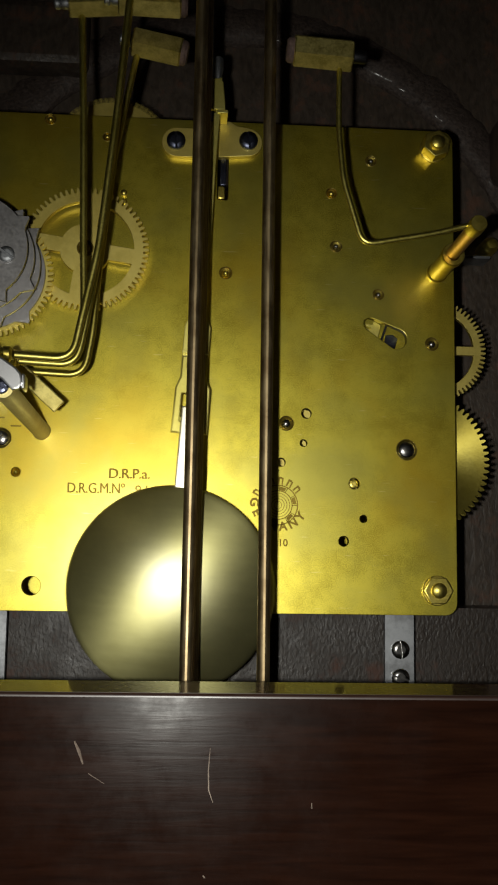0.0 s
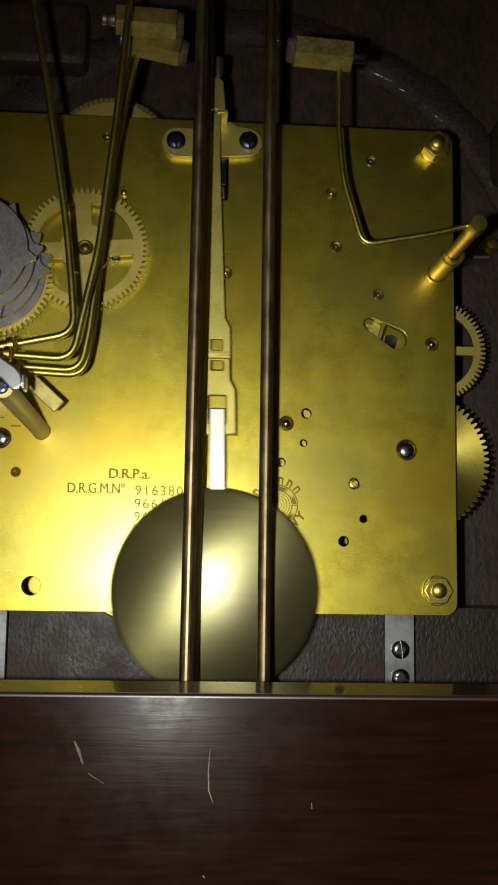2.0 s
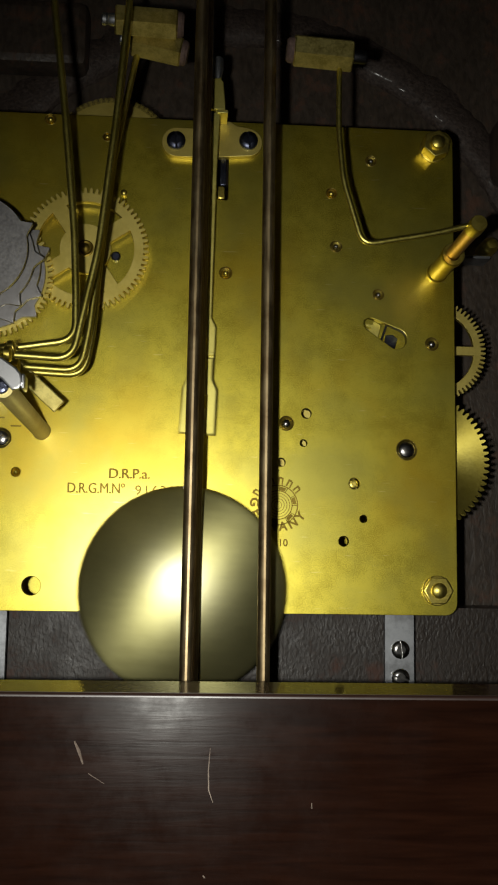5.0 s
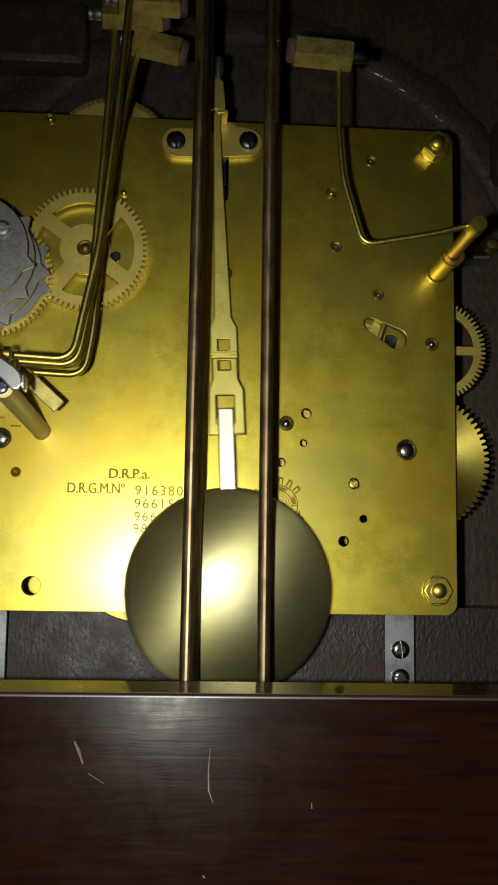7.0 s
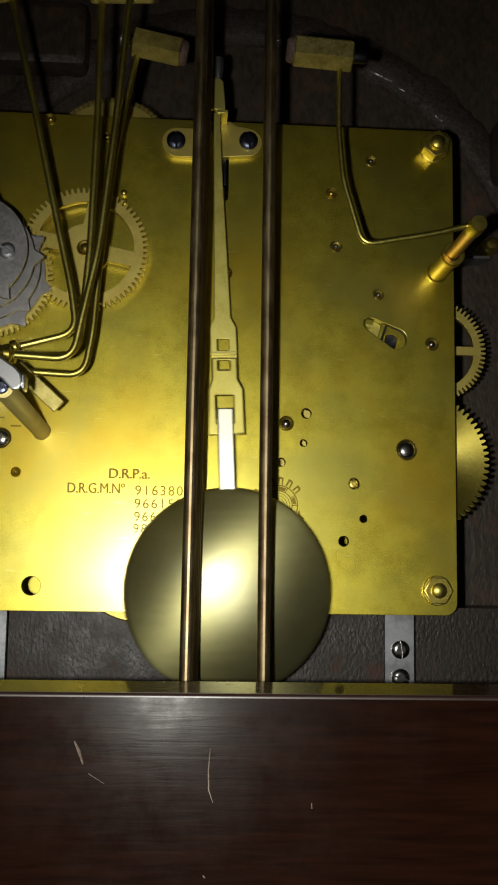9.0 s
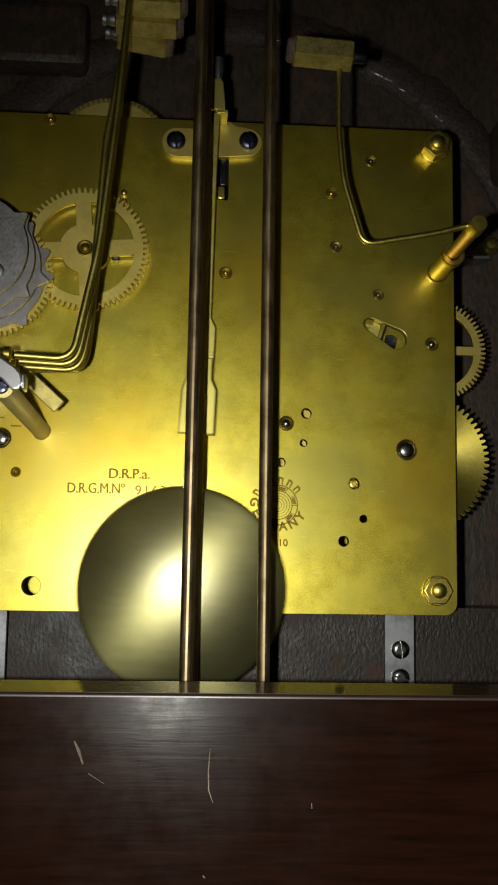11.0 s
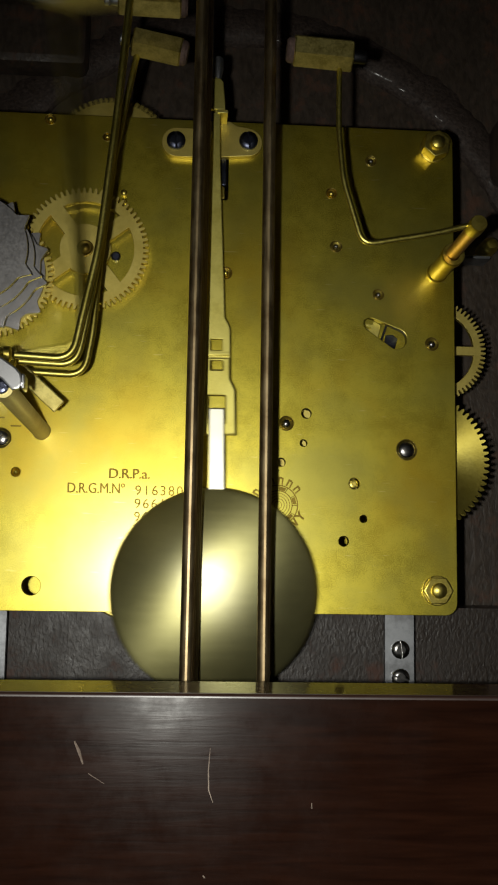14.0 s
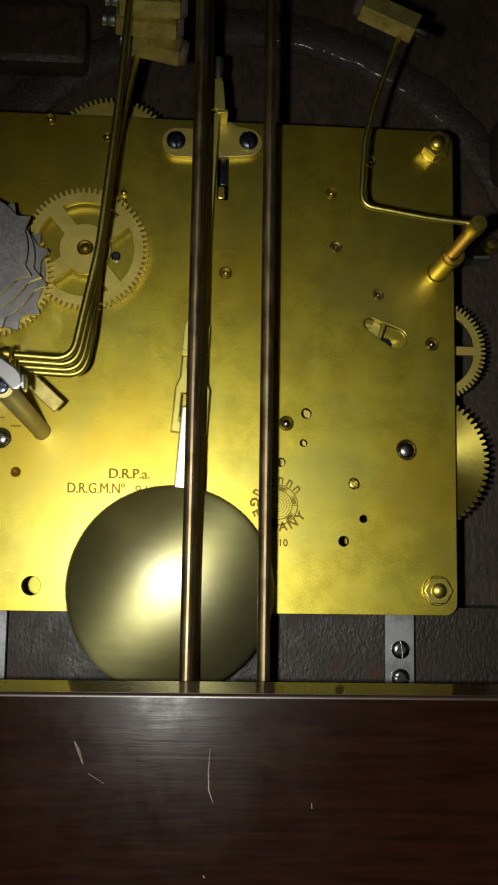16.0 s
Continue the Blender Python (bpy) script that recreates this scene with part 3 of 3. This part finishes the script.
def strike_hammer():
    ax, az, h = 70.3, 82.6, 36.5
    path = rounded([(69.0, 82.4, h), (60.0, 79.9, h), (43.2, 76.6, h), (38.6, 92.0, h), (37.5, 104.0, h), (37.6, 120.5, h)], 3.2, 8)
    arm = thing("strike_hammer", ax, az, h, "slender bent brass wire hammer on a brass post", "clock hammer")
    part("wire", tube([(x - ax, z - az, 0) for x, z, _ in path], 0.68, 14), WIRE, arm, at=(ax, az, h))
    head = [(26.6, 123.7), (40.7, 122.9)]
    a, b = (Vector((x - ax, z - az, 0)) for x, z in head)
    d = (b - a).normalized()
    along = lambda s: tuple(a + d * s)
    n = (b - a).length
    part("hammer_head", tube([along(0), along(0.3), along(n - 0.3), along(n)], 3.7, 6, radii=[3.65, 3.95, 3.95, 3.65], first=32), HEAD, arm, "six-sided brass hammer head", at=(ax, az, h), smooth=20)
    part("leather_tip", tube([along(-1.7), along(-1.2), along(0.1)], 3, 20, radii=[2.4, 2.9, 3.0]), LEATHER, arm, "worn leather striking tip", at=(ax, az, h))
    part("set_screw", tube([along(n - 0.1), along(n + 3.0), along(n + 3.5)], 1.5, 16, radii=[1.55, 1.55, 1.2]), DULL, arm, "dark steel screw", at=(ax, az, h))
    return arm


def movement():
    mv = thing("clock_movement", 4, -75, 0, "brass three-train chiming clock movement seen from its rear plate", "clock movement")
    moving = {}
    back_plate(mv)
    part("front_plate", sheet([rounded_rect(-64, 73, -8, 118, 3)], -44, -42, 0.2), PLATE, mv)
    for x, z in ((69.6, 116.4), (69.5, -3.6), (-60, 116.4), (-60, -3.6)):
        part("pillar", lathe([(3.0, -42), (3.0, -38), (2.4, -36), (2.4, -8), (3.0, -6), (3.0, -2.2)], 20), BRASS, mv, at=(x, z, 0))
    moving["great"] = spoked_gear("chime_wheel", mv, -23.8, 83.6, 1.7, 3.7, 66, 16.5, 4, 6.6, 12.7, 4.0, 0, "four-spoked brass chime wheel")
    part("hub", lathe([(2.2, 3.7), (2.2, 4.0), (1.9, 4.1), (1.4, 3.85), (1.25, 3.85), (1.2, 4.4), (0.7, 4.8), (0, 4.9)], 24), STAMP, moving["great"], at=(-23.8, 83.6, 0))
    part("arbor", lathe([(1.3, 3.0), (1.3, 0.0)], 16), STEEL, moving["great"], at=(-23.8, 83.6, 0))
    part("dog_pin", lathe([(1.25, 0), (1.25, 1.2), (0.9, 1.5), (0, 1.5)], 14), BLUE, mv, "dark steel pin", at=(-16.0, 82.6, 0))
    moving["barrel"] = chime_barrel(mv)
    part("barrel_arbor", lathe([(2.5, 0.0), (2.5, 4.0)], 20), STEEL, mv, at=(-48.0, 75.2, 0))
    moving["fly"] = spoked_gear("upper_wheel", mv, -18.3, 113.6, -9.8, -8.6, 72, 17.4, 0, 1, 1, 1, label="brass wheel behind the plate")
    part("arbor", lathe([(1.2, -42), (1.2, -2.2)], 12), STEEL, mv, at=(-18.3, 113.6, 0))
    spoked_gear("strike_wheel", mv, 72.6, 62.8, -13, -11.6, 66, 14.4, 4, 4, 11.0, 2.4, 0.0, "four-spoked brass strike wheel")
    part("arbor", lathe([(1.2, -42), (1.2, -2.2)], 12), STEEL, mv, at=(72.6, 62.8, 0))
    spoked_gear("barrel_wheel", mv, 67.4, 31.0, -9.5, -7.5, 68, 18.9, 0, 1, 1, 1, label="solid turned brass barrel wheel", mat=TURNED)
    part("arbor", lathe([(2.2, -42), (2.2, -2.2)], 12), STEEL, mv, at=(67.4, 31.0, 0))
    spoked_gear("centre_barrel", mv, 32.0, 26.0, -16, -13, 76, 21.0, 0, 1, 1, 1, label="solid brass barrel wheel")
    part("arbor", lathe([(2.2, -42), (2.2, -2.2)], 12), STEEL, mv, at=(32.0, 26.0, 0))
    part("chime_barrel_drum", lathe([(0, -6), (19.6, -6), (20.0, -6.3), (20.0, -12), (0, -12)], 96), WHEEL, mv, "smooth brass spring barrel", at=(-7.2, 7.0, 0))
    part("arbor", lathe([(2.2, -42), (2.2, -2.2)], 12), STEEL, mv, at=(-7.2, 7.0, 0))
    # levers seen in the slot
    part("slot_lever", sheet([rounded_rect(48, 66, 57, 70, 1)], -7.6, -6.8, 0.1), PLATE, mv, "brass wheel face behind the slot")
    part("slot_fork", sheet([[(-2.4, -1.9), (1.6, -2.9), (2.6, 0.9), (0.6, 1.9), (0.2, 0.9), (-1.4, 1.3), (-1.5, 0.7), (0.0, 0.2), (-0.2, -0.3), (-1.7, 0.1), (-1.8, -0.4), (-0.3, -0.9)]], -3.2, -2.5, 0.06), PALE, mv, "forked brass lever", at=(52.8, 66.2, 0))
    part("slot_bar", sheet([[(55.0, 62.0), (55.6, 62.0), (57.4, 67.4), (56.8, 67.4)]], -4.0, -3.4, 0.05), DULL, mv)
    moving["slot"] = part("slot_detent", sheet([[(-1.6, -1.9), (1.5, -2.2), (2.2, 0.4), (0.9, 1.5), (-1.0, 1.4)]], -5.6, -4.6, 0.2), BLUE, mv, "blued steel detent behind the slot", at=(58.2, 63.6, 0))
    # hammer arbors
    post = part("strike_post", lathe([(2.8, 0.0), (2.8, 0.8), (2.5, 1.2), (2.5, 14.6), (3.0, 15.0), (3.0, 16.6), (2.8, 17.0), (1.7, 17.0)], 28), BRASS, mv, "brass hammer post", at=(70.2, 81.4, 0))
    part("spindle", lathe([(1.75, 15.0), (1.75, 34.8)], 24), COPPER, post, "reddish copper-brown spindle", at=(70.1, 81.8, 0))
    part("post_cap", lathe([(1.75, 34.6), (2.05, 34.7), (2.05, 39.2), (1.85, 39.6), (0, 39.65)], 28), BRASS, post, at=(70.1, 81.9, 0))
    moving["strike"] = strike_hammer()
    moving["H1"] = chime_hammer(25.0, (-11.9, 130.0), (0.1, 127.7), 3.6, (-10.6, 128.0), -1.3, "bent brass wire hammer with a small tilted head")
    moving["H2"] = chime_hammer(31.0, (-16.0, 132.1), (-1.0, 131.6), 3.6, (-12.9, 130.0), -1.1, "bent brass wire hammer with a thick head")
    moving["H3"] = chime_hammer(37.5, (-15.0, 133.6), (-0.2, 133.4), 3.6, (-12.3, 132.0), -0.45, "bent brass wire hammer with a thick head")
    moving["H4"] = chime_hammer(44.0, (-14.5, 137.5), (-0.2, 137.3), 3.6, (-11.6, 136.0), 0.0, "bent brass wire hammer with a thick head")
    part("hammer_arbor", lathe([(2.0, 0), (2.0, 47.5), (1.6, 48), (0, 48)], 24), STEEL, mv, "steel arbor of the chime hammers", at=(*HAMMER_AXIS, 0))
    post = part("stop_post", lathe([(2.4, 0.0), (2.2, 0.5), (2.2, 62.6), (2.0, 63.0), (0, 63.0)], 32), POST, mv, "round brass post beside a steel spring", at=(-33.7, 35.9, 0))
    part("screw", screw_head(1.5, 1.0, 0.5, 0.5, 0.4), BLUE, post, "blued steel screw", at=(-34.0, 36.1, 63.0))
    tongue = [(-47.4, 47.4), (-37.4, 44.1), (-34.1, 41.8), (-30.9, 39.6), (-29.9, 38.4), (-29.6, 36.9), (-30.2, 35.4), (-31.6, 35.1), (-33.7, 37.2), (-37.0, 38.8), (-47.4, 38.8)]
    spring = part("stop_spring", sheet([tongue], 64.6, 65.6, 0.4), STEEL, mv, "bent bright steel spring")
    part("flange", box(-30.0, -29.2, 35.5, 38.5, 60.5, 65.2, 0.35), STEEL, spring)
    lever = box(-1.75, 1.75, -5.0, 9.0, 0, 1.2, 0.3)
    bmesh.ops.rotate(lever, verts=lever.verts, cent=(0, 0, 0), matrix=Matrix.Rotation(radians(-48), 3, "Y"))
    part("stop_lever", lever, HEAD, mv, "flat brass stop lever", at=(-30.2, 41.4, 26.0))
    for x0, x1, z in ((-47.0, -43.2, 39.1), (-41.6, -38.9, 37.0)):
        part("tool_mark", box(x0, x1, z - 0.2, z + 0.2, -0.01, 0.03), STAMP, mv)
    # straps that carry the movement
    for x in (60.1, -44.7):
        strap = part("mounting_strap", sheet([rounded_rect(-3.8, 3.8, -57.5, 2.0, 0.6)], -4.0, -2.3, 0.25), ZINC, mv, "grey steel mounting strap", at=(x, -9.5, 0))
        for dz, a in ((-9.4, 1.45), (-16.6, 0.3)):
            part("screw", screw_head(2.35, 1.4, 0.5, 0.5, a), PIVOT, strap, "slotted round screw", at=(x + 0.1, -9.5 + dz, -2.3))
    return moving


def chime_rods():
    block = thing("chime_rod_block", 12, -67, 40, "upright bronze chime rods screwed into an iron block", "chime rods")
    part("block", box(-6, 32, -67, -55, 18, 52, 1.5), GREY, block, "iron chime block")
    for x, lean, h, r in ((3.95, 0.5, 44.0, 1.45), (4.5, 0.5, 37.5, 1.45), (5.05, 0.52, 31.0, 1.45), (5.6, 0.55, 25.0, 1.45), (21.1, 0.0, 36.0, 1.45)):
        part("chime_rod", tube([(x + lean * (z + 25) / 125, z, h) for z in (-55.2, -50, 20, 90, 168, 168.4)], r, 20, radii=[r, r, r, r, r, r * 0.7]), BRONZE, block, "dark bronze rod")


# ---- the pendulum ----
SWING = (9.6, 119.6, 8.0)


def pendulum():
    px_, pz, ph = SWING
    bar = [(-0.8, 0.5), (0.9, 0.5), (1.0, -14.4), (2.1, -54.6), (3.4, -57.1), (3.5, -63.9), (3.5, -70.6), (4.8, -73.3), (4.9, -84.9), (-4.3, -84.9), (-4.2, -73.3), (-3.2, -70.6), (-3.2, -57.1), (-2.1, -54.6), (-1.1, -14.4)]
    holes = [rounded_rect(-1.6, 1.5, -63.1, -60.1, 0.2, 2), rounded_rect(-1.5, 1.5, -68.0, -65.0, 0.2, 2), rounded_rect(-2.4, 2.3, -80.7, -74.8, 0.2, 2)]
    bob = new("pendulum")
    bob.location = place(*SWING)
    tagged(bob, "brass pendulum with a large domed disc bob, swinging", "pendulum")
    part("rod_strip", sheet([bar] + holes, -0.6, 0.6, 0.15), PALE, bob, "flat pierced brass pendulum strip", at=SWING)
    clip = [(3.3, -65.2), (3.4, -70.7), (4.7, -73.4), (4.8, -84.8), (-4.2, -84.8), (-4.1, -73.4), (-3.1, -70.7), (-3.1, -65.2)]
    part("rod_clip", sheet([clip, rounded_rect(-1.5, 1.5, -68.3, -65.9, 0.2, 2), rounded_rect(-2.3, 2.2, -82.0, -74.8, 0.3, 3)], 0.6, 1.5, 0.35), PALE, bob, "bent brass clip that holds the rod", at=SWING)
    part("crossbar", box(-3.3, 3.4, -64.5, -63.6, 0.5, 1.3, 0.15), PALE, bob, at=SWING)
    part("nickel_rod", box(-2.1, 2.0, -100.8, -78.2, 0.2, 2.4, 0.4, 3), NICKEL, bob, "bright nickel-plated rod", at=SWING)
    part("spring", prism([(-0.1, 0), (-0.1, 10.5), (0.1, 10.5), (0.1, 0)], -0.3, 0.6), PALE, bob, "thin suspension spring", at=SWING)
    R, T = 25.85, 7.6
    prof = [(0, T)] + [(R * s, T * (1 - s ** 2.5)) for s in (0.08, 0.16, 0.24, 0.32, 0.4, 0.48, 0.56, 0.64, 0.72, 0.8, 0.87, 0.93, 0.97)] + [(R * 0.992, -0.1), (R, -0.8), (R * 0.985, -1.6), (R * 0.6, -4.4), (0, -6.0)]
    dome = lathe(prof, 96)
    bmesh.ops.rotate(dome, verts=dome.verts, cent=(0, 0, 0), matrix=Matrix.Rotation(radians(-1.5), 3, "Z") @ Matrix.Rotation(radians(2.8), 3, "X"))
    part("disc", dome, BOB, bob, "domed disc of horizontally brushed brass", at=(px_ - 0.75, pz - 124.1, ph + 1.0), smooth=50)
    return bob


# ---- what moves ----
def lift_angle(t, strikes, top=19.0):
    """Degrees of a hammer's lift: (start, release) pairs, a slow rise, a quick fall and a short rebound."""
    for start, drop in strikes:
        if start <= t < drop:
            s = (t - start) / 0.93 if drop - start > 0.85 else (t - start) / (drop - start) * 0.86
            return top * (1 - (1 - min(s, 1.0)) ** 1.4)
        if drop <= t < drop + 0.21:
            s = (drop - start) / 0.93 if drop - start > 0.85 else 0.86
            full = top * (1 - (1 - min(s, 1.0)) ** 1.4)
            u = t - drop
            if u < 0.07:
                return full * (1 - u / 0.07)
            return 2.4 * math.sin(math.pi * (u - 0.07) / 0.14) ** 2
    return 0.0


STRIKES = {
    "H2": ((-0.28, 0.64), (3.7, 4.62), (5.95, 6.85), (8.12, 9.01), (13.1, 13.97)),
    "H4": ((0.49, 1.53), (5.3, 6.22), (7.33, 8.28), (12.33, 13.25)),
    "H3": ((1.36, 2.36), (4.53, 5.45), (8.84, 9.77), (11.62, 12.53)),
    "H1": ((2.2, 3.05), (9.65, 10.45), (10.9, 11.76)),
}


def motions():
    times = [i / 30 for i in range(481)]
    rows = []
    for t in times:
        a = 2 * math.pi * t / 0.7222
        swing = -0.4 + 0.0657 * (-53.68 * math.cos(a) - 29.28 * math.sin(a))
        rows.append((t, pose(*pendulum_ob.location, 0, -swing, 0)))
    walk(pendulum_ob, rows)
    for key, strikes in STRIKES.items():
        ob = moving[key]
        walk(ob, [(t, pose(*ob.location, 0, -lift_angle(t, strikes, 16.5 if key == "H1" else 19.0), 0)) for t in times])
    ob = moving["strike"]
    walk(ob, [(t, pose(*ob.location, 0, a, 0)) for t, a in ((0, 0), (14.7, 0), (14.8, 0.6), (15.0, 3.2), (15.2, 7.0), (15.4, 11.5), (15.5, 14.0), (15.7, 17.5), (15.9, 19.6), (16.0, 19.9))])
    turns = ((0, -8), (1.5, 1), (2.5, 9), (3.5, 20), (5.0, 34), (7, 54), (8, 62), (8.5, 70), (9, 79), (10.3, 90), (11.5, 99), (12.5, 112), (13, 117), (13.5, 124), (14.05, 128), (14.3, 128.5), (16, 128.5))
    ob = moving["great"]
    walk(ob, [(t, pose(*ob.location, 0, -a, 0)) for t, a in turns])
    ob = moving["barrel"]
    walk(ob, [(t, pose(*ob.location, 0, 19.35 * min(t, 14.05), 0)) for t in [k * 0.5 for k in range(29)] + [14.05, 14.2, 16.0]])
    ob = moving["fly"]
    walk(ob, [(t, pose(*ob.location, 0, a, 0)) for t, a in [(k * 0.25, k * 70.0) for k in range(57)] + [(14.25, 56 * 70 + 40), (14.5, 56 * 70 + 50), (15.2, 56 * 70 + 55), (16.0, 56 * 70 + 55)]])
    ob = moving["slot"]
    walk(ob, [(t, pose(ob.location.x + dx * MM, ob.location.y, ob.location.z + dz * MM, 0, r, 0)) for t, dx, dz, r in ((0, 0, 0, 0), (14.7, 0, 0, 0), (15.6, -1.2, -0.6, 14), (16, -1.4, -0.8, 18))])


room()
clock_case()
moving = movement()
chime_rods()
pendulum_ob = pendulum()
motions()
